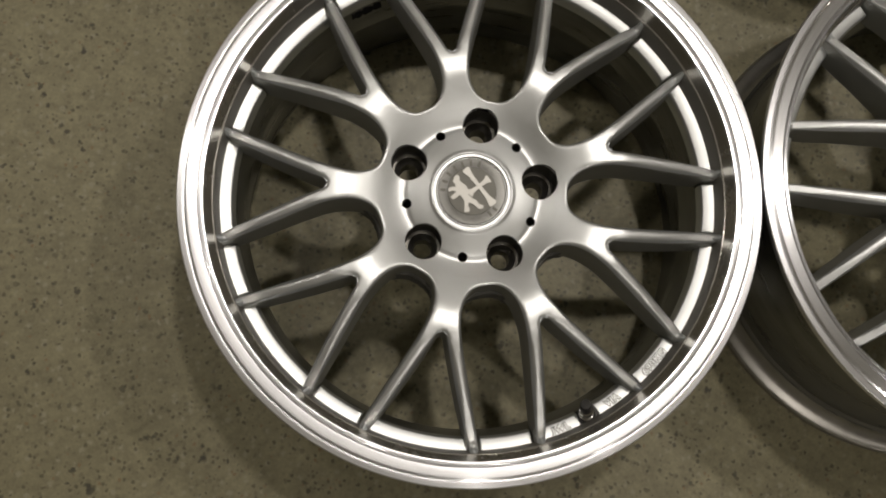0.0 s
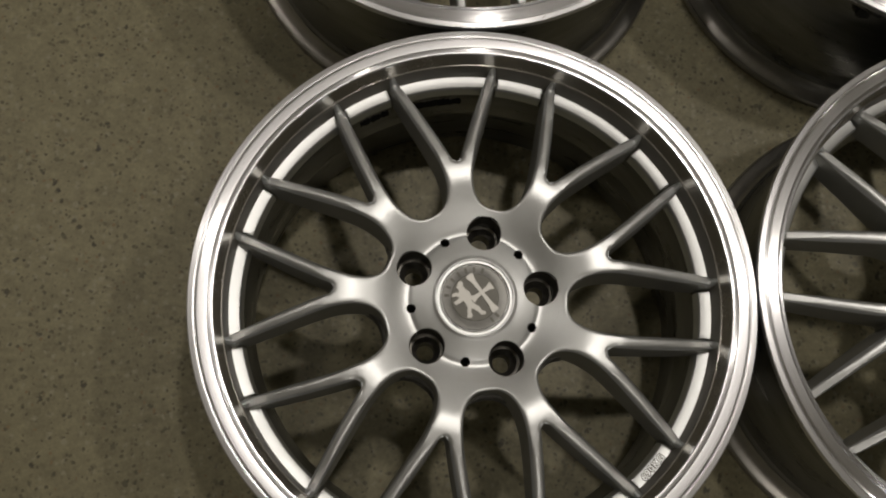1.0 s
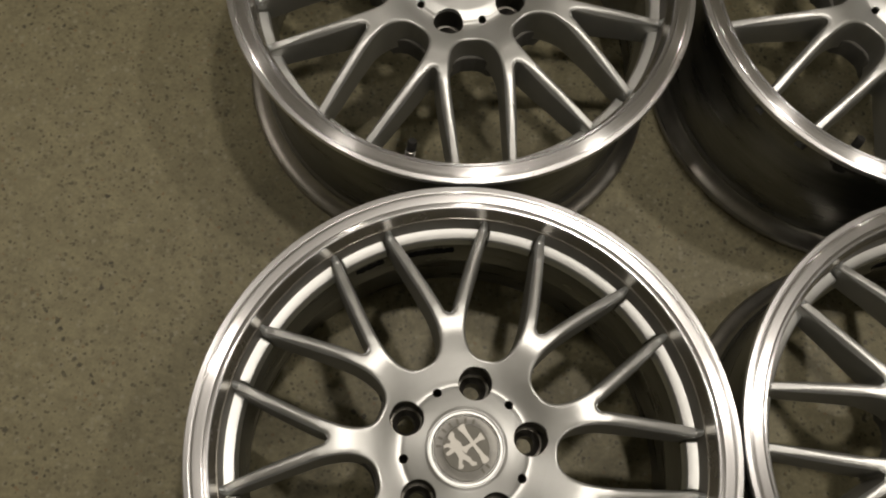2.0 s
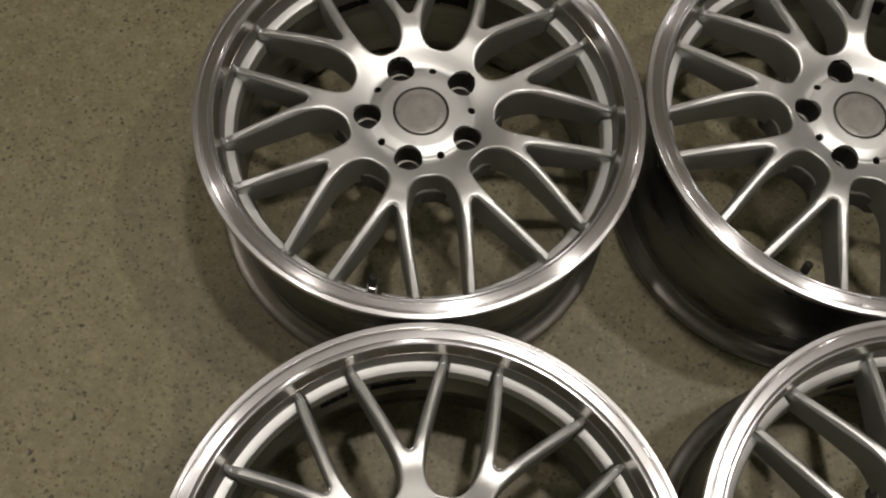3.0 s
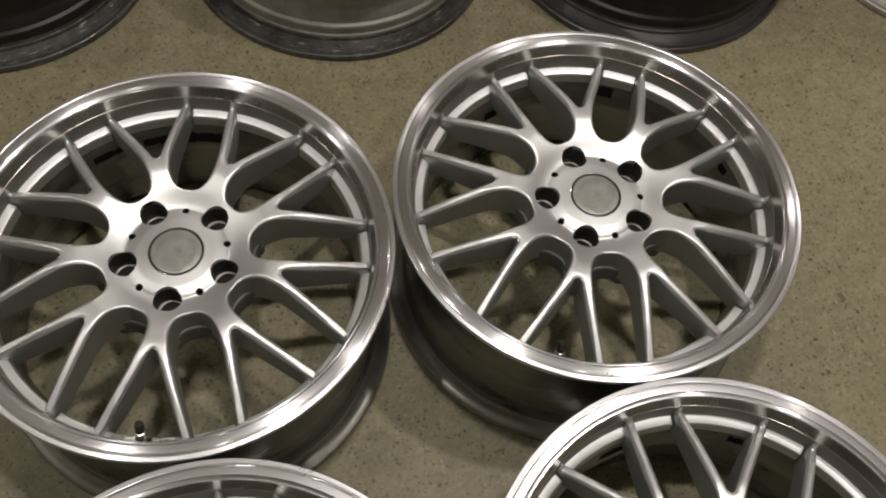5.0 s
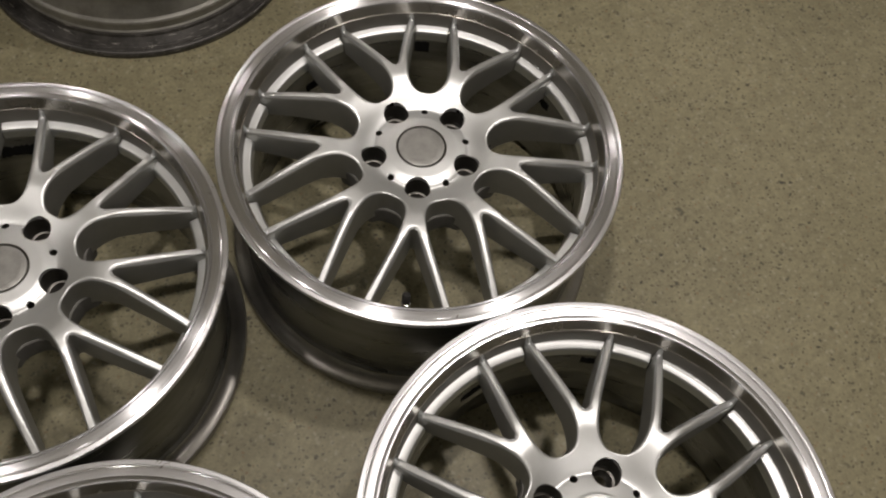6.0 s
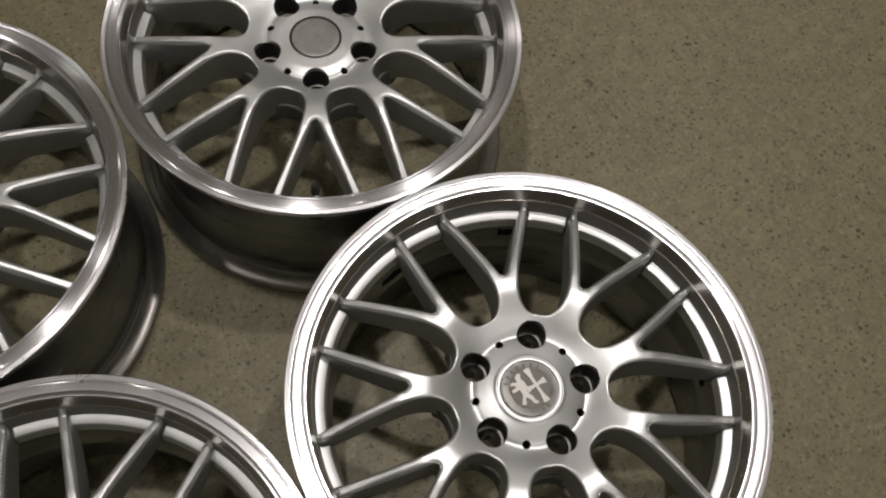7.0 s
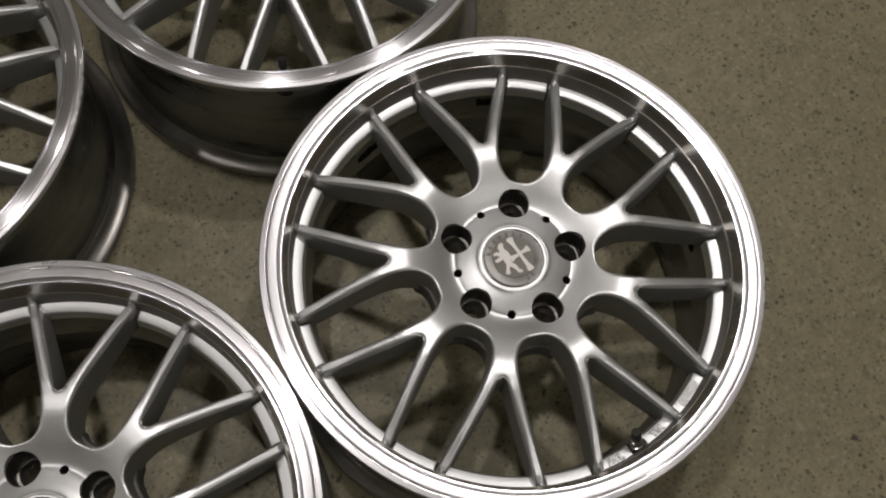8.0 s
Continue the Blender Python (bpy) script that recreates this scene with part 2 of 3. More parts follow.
    l.new(bump.outputs[0], b.inputs["Normal"])
    return m


def wall_paint(name, colour, rough=0.8):
    m, n, l, b = material(name)
    co = n.new("ShaderNodeTexCoord")
    t = node(n, "ShaderNodeTexNoise", Scale=3.0, Detail=6.0)
    l.new(co.outputs["Object"], t.inputs["Vector"])
    l.new(ramp(n, l, t.outputs["Fac"], [(0.3, tuple(c * 0.9 for c in colour)), (0.7, colour)]).outputs[0], b.inputs["Base Color"])
    b.inputs["Roughness"].default_value = rough
    return m


FLOOR = floor_material()
WALL = wall_paint("wall_paint", (0.64, 0.62, 0.575))
CEILING = wall_paint("ceiling_paint", (0.80, 0.79, 0.775))


# ---- building helpers ----
def mesh_from(name, verts, faces, mat, sharp=35.0, second=None, uses_second=()):
    me = bpy.data.meshes.new(name)
    me.from_pydata([tuple(v) for v in verts], [], faces)
    if second:
        me.materials.append(mat)
        me.materials.append(second)
        me.polygons.foreach_set("material_index", [int(x) for x in uses_second])
    bm = bmesh.new()
    bm.from_mesh(me)
    bmesh.ops.remove_doubles(bm, verts=bm.verts, dist=2e-6)
    bmesh.ops.recalc_face_normals(bm, faces=bm.faces)
    bm.to_mesh(me)
    bm.free()
    me.polygons.foreach_set("use_smooth", [True] * len(me.polygons))
    me.set_sharp_from_angle(angle=radians(sharp))
    if not second:
        me.materials.append(mat)
    return me


def part(name, me, parent, label="", m=None):
    ob = new(name, me)
    ob.parent = parent
    if m is not None:
        ob.matrix_basis = m
    return tagged(ob, label) if label else ob


def revolve(profile, n, closed=True, start=0.0, sweep=360.0):
    """Verts and faces of a profile of (r, z) turned round z."""
    full = sweep >= 360
    count = n if full else n + 1
    verts, faces, k = [], [], len(profile)
    for i in range(count):
        a = radians(start + sweep * i / n)
        verts += [(r * math.cos(a), r * math.sin(a), z) for r, z in profile]
    for i in range(n):
        j = (i + 1) % count
        for p in range(k if closed else k - 1):
            q = (p + 1) % k
            faces.append((i * k + p, j * k + p, j * k + q, i * k + q))
    if not full and closed:
        faces += [tuple(range(k)), tuple((count - 1) * k + p for p in range(k))]
    return verts, faces


def curve_through(points, n, start_flat=False, shares=None):
    """n + 1 points along a smooth curve through the given ones, evenly or at given shares of its length."""
    p = np.array(points, float)
    ext = np.vstack([2 * p[0] - p[1], p, 2 * p[-1] - p[-2]])
    if start_flat:
        ext[0] = (p[1][0], -p[1][1])
    fine = []
    for i in range(len(p) - 1):
        a, b, c, d = ext[i:i + 4]
        for t in np.linspace(0, 1, 40, endpoint=False):
            fine.append(0.5 * (2 * b + (c - a) * t + (2 * a - 5 * b + 4 * c - d) * t * t + (3 * b - a - 3 * c + d) * t ** 3))
    fine.append(p[-1])
    fine = np.array(fine)
    s = np.concatenate([[0], np.cumsum(np.hypot(*np.diff(fine, axis=0).T))])
    at = np.linspace(0, s[-1], n + 1) if shares is None else s[-1] * shares
    return np.stack([np.interp(at, s, fine[:, 0]), np.interp(at, s, fine[:, 1])], 1)


# ---- room ----
def box_mesh(name, lo, hi, mat):
    v = [(x, y, z) for x in (lo[0], hi[0]) for y in (lo[1], hi[1]) for z in (lo[2], hi[2])]
    f = [(0, 1, 3, 2), (4, 6, 7, 5), (0, 4, 5, 1), (2, 3, 7, 6), (0, 2, 6, 4), (1, 5, 7, 3)]
    return mesh_from(name, v, f, mat)


# unseen walls and ceiling are added to close the room and bounce lamplight
ROOM = (-3.2, 3.8, -3.6, 4.4, 2.43)
X0, X1, Y0, Y1, TOP = ROOM
tagged(new("floor", box_mesh("floor", (X0 - 0.2, Y0 - 0.2, -0.1), (X1 + 0.2, Y1 + 0.2, 0), FLOOR)), "beige-grey speckled terrazzo floor of a workshop", "floor", kind="structure")
tagged(new("ceiling", box_mesh("ceiling", (X0 - 0.2, Y0 - 0.2, TOP), (X1 + 0.2, Y1 + 0.2, TOP + 0.1), CEILING)), "unseen plain off-white ceiling, added to bounce light", "ceiling", kind="structure")
for name, lo, hi in (("wall_north", (X0, Y1, 0), (X1, Y1 + 0.2, TOP)), ("wall_south", (X0, Y0 - 0.2, 0), (X1, Y0, TOP)),
                     ("wall_west", (X0 - 0.2, Y0 - 0.2, 0), (X0, Y1 + 0.2, TOP)), ("wall_east", (X1, Y0 - 0.2, 0), (X1 + 0.2, Y1 + 0.2, TOP))):
    tagged(new(name, box_mesh(name, lo, hi, WALL)), "unseen plain grey-beige wall, added to bounce light", "wall", kind="structure")

# ---- alloy wheel: 18 inch, nine forked spokes, five bolts ----
SEAM = 0.074
FACE_R = [0.0, 0.0318, 0.0327, 0.0338, 0.0350, 0.0372, 0.044, 0.0520, 0.0545, 0.0560, 0.0575, 0.0600, 0.0640, 0.069, 0.074, 0.081, 0.090, 0.102, 0.1120, 0.1220, 0.137, 0.170, 0.200, 0.218]
FACE_Z = [0.2036, 0.2036, 0.2047, 0.2055, 0.2052, 0.2040, 0.2023, 0.2000, 0.1991, 0.1983, 0.1977, 0.1978, 0.1991, 0.2013, 0.2037, 0.2070, 0.2106, 0.2145, 0.2158, 0.2157, 0.2138, 0.2052, 0.1948, 0.1882]
fine_face = curve_through(list(zip(FACE_R, FACE_Z)), 900)


def face_z(r):
    return np.interp(r, fine_face[:, 0], fine_face[:, 1])


def back_z(r):
    return np.interp(r, [0.07, 0.09, 0.125, 0.17, 0.217], [0.158, 0.162, 0.171, 0.167, 0.157])


def nearest(points, line):
    a, b = line[:-1], line[1:]
    d = b - a
    t = np.clip(((points[:, None] - a) * d).sum(2) / (d * d).sum(1), 0, 1)
    return np.sqrt((((a + t[..., None] * d) - points[:, None]) ** 2).sum(2)).min(1)


def spoke_mesh():
    """One forked spoke along +x: half of it as a grid between the rim of the bay and the fork, then its mirror image."""
    n_hub, n_stem, n_arm = 14, 20, 40
    n = n_hub + n_stem + n_arm
    even = np.linspace(0, 1, n + 1)
    k0 = n_hub + n_stem
    tail = np.linspace(0, 1, n_arm + 1)
    even[k0:] = even[k0] + (1 - even[k0]) * tail ** 1.25
    bay = curve_through([(0.0812, 0), (0.0817, 0.0073), (0.0845, 0.0135), (0.0898, 0.0186), (0.0968, 0.0225), (0.1060, 0.0252), (0.1170, 0.0267), (0.1300, 0.0272),
                         (0.150, 0.0266), (0.175, 0.0255), (0.200, 0.0249), (0.2152, 0.0247)], n, True, even)
    fork = curve_through([(0.1216, 0), (0.1221, -0.0020), (0.1238, -0.0037), (0.1264, -0.0050), (0.1310, -0.0066), (0.145, -0.0121), (0.170, -0.0228), (0.195, -0.0345), (0.2117, -0.0429)], n_arm, False, tail ** 1.7)
    turn = radians(-20)
    left = np.stack([bay[:, 0] * math.cos(turn) - bay[:, 1] * math.sin(turn), bay[:, 0] * math.sin(turn) + bay[:, 1] * math.cos(turn)], 1)
    arc = np.radians(np.linspace(-20, 0, n_hub + 1))
    stem = SEAM + (0.1216 - SEAM) * (1 - (1 - np.linspace(0, 1, n_stem + 1)[1:]) ** 2.0)
    right = np.vstack([np.stack([SEAM * np.cos(arc), SEAM * np.sin(arc)], 1), np.stack([stem, 0 * stem], 1), fork[1:]])
    cols, rows = [], []
    share = np.array([0, 0.05, 0.12, 0.25, 0.40, 0.52, 0.62, 0.72, 0.85, 1.0])
    for a, b in zip(left, right):
        w = np.hypot(*(b - a))
        edge = min(0.0045, 0.46 * w)
        d = np.concatenate([edge * share, edge + (w - 2 * edge) * np.array([0.25, 0.5, 0.75]), w - edge * share[::-1]])
        rows.append(a + (b - a) * (d / w)[:, None])
    grid = np.array(rows)
    m = grid.shape[1]
    flat = grid.reshape(-1, 2)
    r = np.hypot(flat[:, 0], flat[:, 1])

    def drop(d, reach, depth):
        x = np.clip(1 - d / reach, 0, 1)
        return depth * (1 - np.sqrt(1 - x * x * 0.985))

    def bevel(d, reach, slope):
        """A steep flat flank within reach of the edge, joined to the face by a small round."""
        x = (reach - d) * slope
        return 0.5 * (x + np.sqrt(x * x + 0.0006 ** 2)) - 0.5 * (np.sqrt((reach - 0.02) ** 2 * slope * slope + 0.0006 ** 2) + (reach - 0.02) * slope)

    # round at the end of the bay; along the arms a narrow crest between two steep flanks
    to_bay, to_fork = nearest(flat, left), nearest(flat, fork)
    rounded = drop(to_bay, np.interp(r, [0.08, 0.10, 0.13], [0.0030, 0.0040, 0.0044]), np.interp(r, [0.08, 0.10, 0.13], [0.0028, 0.0032, 0.0036]))
    flank = bevel(to_bay, np.interp(r, [0.115, 0.135, 0.165, 0.19, 0.212], [0.0016, 0.0024, 0.0028, 0.0021, 0.0007]), 1.8)
    along = np.interp(r, [0.105, 0.135], [0, 1])
    bay_roll = (1 - along) * rounded + along * flank
    fork_roll = bevel(to_fork, np.interp(r, [0.119, 0.135, 0.165, 0.19, 0.212], [0.0015, 0.0022, 0.0027, 0.0019, 0.0004]), np.interp(r, [0.12, 0.14, 0.216], [1.1, 1.8, 2.1]))
    z = face_z(r) - bay_roll - fork_roll
    top = np.column_stack([flat, z])
    verts = [tuple(v) for v in top]
    faces = []
    at = lambda i, j: i * m + j
    for i in range(n):
        for j in range(m - 1):
            faces.append((at(i, j), at(i + 1, j), at(i + 1, j + 1), at(i, j + 1)))

    def wall(line, top_ids, away):
        ids = [top_ids]
        d = np.gradient(line, axis=0)
        nrm = np.stack([-d[:, 1], d[:, 0]], 1) / np.hypot(d[:, 0], d[:, 1])[:, None] * away
        for k, f in enumerate((0.12, 0.5, 1.0)):
            ring = []
            for p, q, i in zip(line, nrm, top_ids):
                zt, zb = verts[i][2], float(back_z(np.hypot(*p)))
                s = p + q * (0.0002 + 0.0016 * f)
                ring.append(len(verts))
                verts.append((s[0], s[1] if away < 0 else min(s[1], 0.0), zt + (zb - zt) * f))
            ids.append(ring)
        for a, b in zip(ids, ids[1:]):
            for i in range(len(a) - 1):
                faces.append((a[i], a[i + 1], b[i + 1], b[i]))
        return ids[-1]

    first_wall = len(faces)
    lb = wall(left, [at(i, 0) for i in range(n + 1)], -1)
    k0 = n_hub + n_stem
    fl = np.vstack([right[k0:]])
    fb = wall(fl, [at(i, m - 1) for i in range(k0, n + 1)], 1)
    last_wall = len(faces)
    # keep the crotch wall on the mirror plane
    for i in (fb[0],):
        verts[i] = (verts[i][0], 0.0, verts[i][2])
    # underside
    inner = []
    for i in range(k0):
        p = right[i]
        inner.append(len(verts))
        verts.append((p[0], p[1], float(back_z(np.hypot(*p)))))
    other = inner + fb
    for i in range(n):
        faces.append((lb[i], lb[i + 1], other[i + 1], other[i]))
    # bead at the tip of the arm, against the dish
    a = radians(-20 + 7.55)
    t, u = np.array((math.cos(a), math.sin(a))), np.array((-math.sin(a), math.cos(a)))
    prof = [(0.2080, 0.1905), (0.2115, 0.1902), (0.2140, 0.1912), (0.2158, 0.1936), (0.2170, 0.1964), (0.2182, 0.1982), (0.2230, 0.1986), (0.2230, 0.180), (0.2080, 0.178)]
    base = len(verts)
    for w, lift in ((-0.0035, -0.0034), (-0.0029, -0.0014), (-0.0016, -0.0003), (0, 0.0002), (0.0016, -0.0003), (0.0029, -0.0014), (0.0035, -0.0034)):
        for rr, zz in prof:
            p = t * (rr - lift * (rr < 0.219)) + u * w
            verts.append((p[0], p[1], zz + lift))
    k = len(prof)
    for s in range(6):
        for i in range(k):
            j = (i + 1) % k
            faces.append((base + s * k + i, base + s * k + j, base + (s + 1) * k + j, base + (s + 1) * k + i))
    faces += [tuple(base + i for i in range(k)), tuple(base + 6 * k + i for i in range(k))]
    on_side = [first_wall <= i < last_wall for i in range(len(faces))] * 2
    half = len(verts)
    verts += [(x, -y, zz) for x, y, zz in verts]
    faces += [tuple(half + i for i in reversed(f)) for f in faces]
    return mesh_from("spoke", verts, faces, SILVER, 50, SIDE_GREY, on_side)


def bolt_cutter(z0, z1, centre, radius, n=40):
    v, f = revolve([(0.0, z0), (radius, z0), (radius, z1), (0.0, z1)], n, closed=False)
    return [(x + centre[0], y + centre[1], z) for x, y, z in v], f


def hub_mesh(collar=True):
    """The turned middle of the wheel with five bolt bores and five blind holes; with a low collar round the cap, or flat up to it."""
    inner = 0.029 if collar else 0.0304
    rs = np.concatenate([[inner], np.linspace(0.0312, 0.0378, 14), np.linspace(0.0395, 0.0535, 7), np.linspace(0.0545, 0.0585, 9), np.linspace(0.0605, SEAM, 9)])
    top = [(r, float(face_z(r)) if collar or r > 0.044 else float(np.interp(r, [0.0304, 0.0308, 0.044], [0.2028, 0.2035, 0.2023]))) for r in rs]
    v, f = revolve(top + [(SEAM, 0.150), (inner, 0.150)], 180)
    ob = new("hub_blank", mesh_from("hub_blank", v, f, SILVER))
    cv, cf = [], []
    for k in range(5):
        a, b = radians(36 + 72 * k), radians(72 * k)
        for centre, rad, z0 in (((0.0591 * math.cos(a), 0.0591 * math.sin(a)), 0.0156, 0.13), ((0.0560 * math.cos(b), 0.0560 * math.sin(b)), 0.0042, 0.175)):
            v, f = bolt_cutter(z0, 0.25, centre, rad)
            f = [tuple(i + len(cv) for i in q) for q in f]
            cv, cf = cv + v, cf + f
    tool = new("hub_tool", mesh_from("hub_tool", cv, cf, SILVER))
    mod = ob.modifiers.new("bores", "BOOLEAN")
    mod.object, mod.operation, mod.solver = tool, "DIFFERENCE", "EXACT"
    bpy.context.view_layer.update()
    me = bpy.data.meshes.new_from_object(ob.evaluated_get(bpy.context.evaluated_depsgraph_get()))
    me.name = "hub"
    bpy.data.objects.remove(ob)
    bpy.data.objects.remove(tool)
    me.polygons.foreach_set("use_smooth", [True] * len(me.polygons))
    me.set_sharp_from_angle(angle=radians(40))
    return me


def ring_mesh(name, profile, n, mat, closed=True, sharp=28.0):
    return mesh_from(name, *revolve(profile, n, closed), mat, sharp)


LIP = [(0.2420, 0.2084), (0.2440, 0.2097), (0.2447, 0.2119), (0.2449, 0.2158), (0.2448, 0.2167), (0.2444, 0.2173), (0.2439, 0.2176), (0.2418, 0.2178), (0.2399, 0.2180), (0.2396, 0.2179), (0.2390, 0.21755), (0.2386, 0.2175),
       (0.2376, 0.2178), (0.2366, 0.2182), (0.2363, 0.2184), (0.2345, 0.2185), (0.2315, 0.2185), (0.2284, 0.2184), (0.2281, 0.2183), (0.2276, 0.2177), (0.2264, 0.2168), (0.2252, 0.2161), (0.2247, 0.2161),
       (0.2243, 0.2166), (0.2236, 0.2165), (0.2229, 0.2156), (0.2225, 0.2140), (0.2235, 0.2100), (0.2300, 0.2059), (0.2360, 0.2079)]
DISH_WALL = [(0.2232, 0.2136), (0.2226, 0.2139), (0.2212, 0.2086), (0.2192, 0.2010), (0.2190, 0.2005), (0.2184, 0.2001), (0.2182, 0.1994), (0.2228, 0.1985)]
DISH_FOOT = [(0.2186, 0.1996), (0.2181, 0.1994), (0.2172, 0.1900), (0.2157, 0.1770), (0.2228, 0.1770), (0.2228, 0.1980)]
RIM = [(0.2166, 0.1800), (0.2158, 0.1750), (0.2110, 0.1735), (0.2075, 0.1700), (0.2052, 0.1640), (0.2040, 0.1580), (0.2000, 0.1300), (0.2010, 0.1220), (0.2100, 0.0980), (0.2150, 0.0500),
       (0.2160, 0.0150), (0.2200, 0.0070), (0.2280, 0.0045), (0.2400, 0.0035), (0.2425, 0.0005), (0.2437, 0.0), (0.2445, 0.0020), (0.2445, 0.0065), (0.2428, 0.0095),
       (0.2360, 0.0115), (0.2300, 0.0150), (0.2262, 0.0200), (0.2255, 0.0240), (0.2225, 0.0270), (0.2216, 0.0440), (0.2211, 0.0500), (0.2203, 0.0560), (0.2196, 0.0640), (0.2180, 0.0980),
       (0.2080, 0.1270), (0.2065, 0.1340), (0.2065, 0.1550), (0.2085, 0.1650), (0.2180, 0.1740), (0.2222, 0.1765), (0.2232, 0.1870), (0.2240, 0.2014), (0.2225, 0.1995), (0.2220, 0.1820)]


def pad_mesh():
    """The thick mounting flange behind the hub; its rim follows the ends of the nine bays as a low step."""
    v, f, n = [], [], 360
    for i in range(n):
        a = radians(i * 360 / n)
        out = float(np.interp(abs((i * 360 / n + 20) % 40 - 20), [0, 5.3, 9.5, 12.3, 20], [0.0808, 0.0816, 0.0852, 0.0914, 0.0950])) + 0.0046
        v += [(rr * math.cos(a), rr * math.sin(a), z) for rr, z in ((0.0735, 0.1760), (out - 0.0016, 0.1760), (out - 0.0005, 0.1755), (out, 0.1742), (out + 0.0004, 0.150), (0.0735, 0.150))]
    for i in range(n):
        j = (i + 1) % n
        f += [(i * 6 + p, j * 6 + p, j * 6 + (p + 1) % 6, i * 6 + (p + 1) % 6) for p in range(6)]
    return mesh_from("mounting_pad", v, f, PAD, 60)


def ledge_mesh(half, lo=None):
    """A raised silver pad between two spoke tips, with rounded edges; angles in degrees about +x."""
    a0, a1 = (-half, half) if lo is None else (lo, half)
    prof = [(0.2060, 0.1580), (0.2049, 0.1600), (0.2050, 0.1710), (0.2054, 0.1740), (0.2061, 0.1760), (0.2070, 0.1770), (0.2082, 0.1775), (0.2118, 0.1784), (0.2145, 0.1790), (0.2160, 0.1793), (0.2172, 0.1735)]
    v, f = [], []
    n, k = 14, len(prof)
    inset = math.degrees(0.0012 / 0.208)
    angles = [a0, a0 + inset * 0.3] + list(np.linspace(a0 + inset, a1 - inset, n - 3)) + [a1 - inset * 0.3, a1]
    for i, a in enumerate(angles):
        low = (0.0012, 0.0004)[min(i, len(angles) - 1 - i)] if min(i, len(angles) - 1 - i) < 2 else 0
        for r, z in prof:
            v.append((r * math.cos(radians(a)), r * math.sin(radians(a)), z - (low if z > 0.177 else 0)))
    m = len(angles)
    for i in range(m - 1):
        for p in range(k - 1):
            f.append((i * k + p, (i + 1) * k + p, (i + 1) * k + p + 1, i * k + p + 1))
    f += [tuple(range(k)), tuple((m - 1) * k + p for p in range(k))]
    return mesh_from("rim_ledge", v, f, SILVER, 24)


def prism(name, outline, z0, z1, mat):
    n = len(outline)
    v = [(x, y, z0) for x, y in outline] + [(x, y, z1) for x, y in outline]
    f = [tuple(range(n)), tuple(range(n, 2 * n))] + [(i, (i + 1) % n, n + (i + 1) % n, n + i) for i in range(n)]
    return mesh_from(name, v, f, mat, 30)


def text_mesh(name, words, size, height, mat, spread=0.0):
    cu = bpy.data.curves.new(name, "FONT")
    cu.body, cu.size, cu.extrude, cu.align_x, cu.align_y = words, size, height, "CENTER", "CENTER"
    cu.offset, cu.space_character, cu.resolution_u = spread, 1.12, 4
    ob = new(name, cu)
    bpy.context.view_layer.update()
    me = bpy.data.meshes.new_from_object(ob.evaluated_get(bpy.context.evaluated_depsgraph_get()))
    bpy.data.objects.remove(ob)
    me.materials.clear()
    me.materials.append(mat)
    return me


def bars_mesh(name, count, pitch, wide, tall, mat):
    v, f = [], []
    for i in range(count):
        x = (i - (count - 1) / 2) * pitch
        b = len(v)
        v += [(x + sx * wide / 2, sy * tall / 2, z) for z in (-0.0003, 0.0003) for sx, sy in ((-1, -1), (1, -1), (1, 1), (-1, 1))]
        f += [tuple(b + q for q in s) for s in ((0, 1, 2, 3), (4, 5, 6, 7), (0, 1, 5, 4), (1, 2, 6, 5), (2, 3, 7, 6), (3, 0, 4, 7))]
    return mesh_from(name, v, f, mat)


def strip_mesh(a0, a1, z0, z1, seed):
    """A torn black strip of glue on the inside of the barrel; angles in degrees."""
    rnd = random.Random(seed)
    n = max(5, int((a1 - a0) / 0.6))
    v, f = [], []
    for i in range(n + 1):
        a = radians(a0 + (a1 - a0) * i / n + rnd.uniform(-0.15, 0.15))
        torn = 0.004 if rnd.random() < 0.22 else 0.0018
        lo, hi = z0 + rnd.uniform(0, torn), z1 - rnd.uniform(0, torn)
        for deep, z in ((0.0012, lo), (-0.0007, lo), (-0.0007, hi), (0.0012, hi)):
            r = float(np.interp(z, [0.130, 0.158, 0.164], [0.2000, 0.2040, 0.2052])) + deep
            v.append((r * math.cos(a), r * math.sin(a), z))
    for i in range(n):
        for p in range(4):
            q = (p + 1) % 4
            f.append((i * 4 + p, i * 4 + 4 + p, i * 4 + 4 + q, i * 4 + q))
    f += [(0, 1, 2, 3), tuple(n * 4 + p for p in range(4))]
    return mesh_from("glue_strip", v, f, TAPE)


def nick_mesh(strokes):
    """Gouges in the lip; each stroke is radius, angle, length, width and slant in degrees."""
    v, f = [], []
    for r, a, length, width, slant in strokes:
        c = Vector((r * math.cos(radians(a)), r * math.sin(radians(a)), 0))
        d = Vector((math.cos(radians(a + 90 + slant)), math.sin(radians(a + 90 + slant)), 0))
        e = Vector((-d.y, d.x, 0))
        top = 0.2185 if r < 0.2380 else 0.2179
        b = len(v)
        for z in (top - 0.0012, top):
            v += [tuple(c + d * (p * length / 2) + e * (q * width / 2) + Vector((0, 0, z))) for p, q in ((-1, 0), (-0.3, -1), (0.6, -0.7), (1, 0), (0.4, 1), (-0.5, 0.8))]
        f += [tuple(range(b, b + 6)), tuple(range(b + 6, b + 12))] + [(b + i, b + (i + 1) % 6, b + 6 + (i + 1) % 6, b + 6 + i) for i in range(6)]
    return mesh_from("nick", v, f, GOUGE)


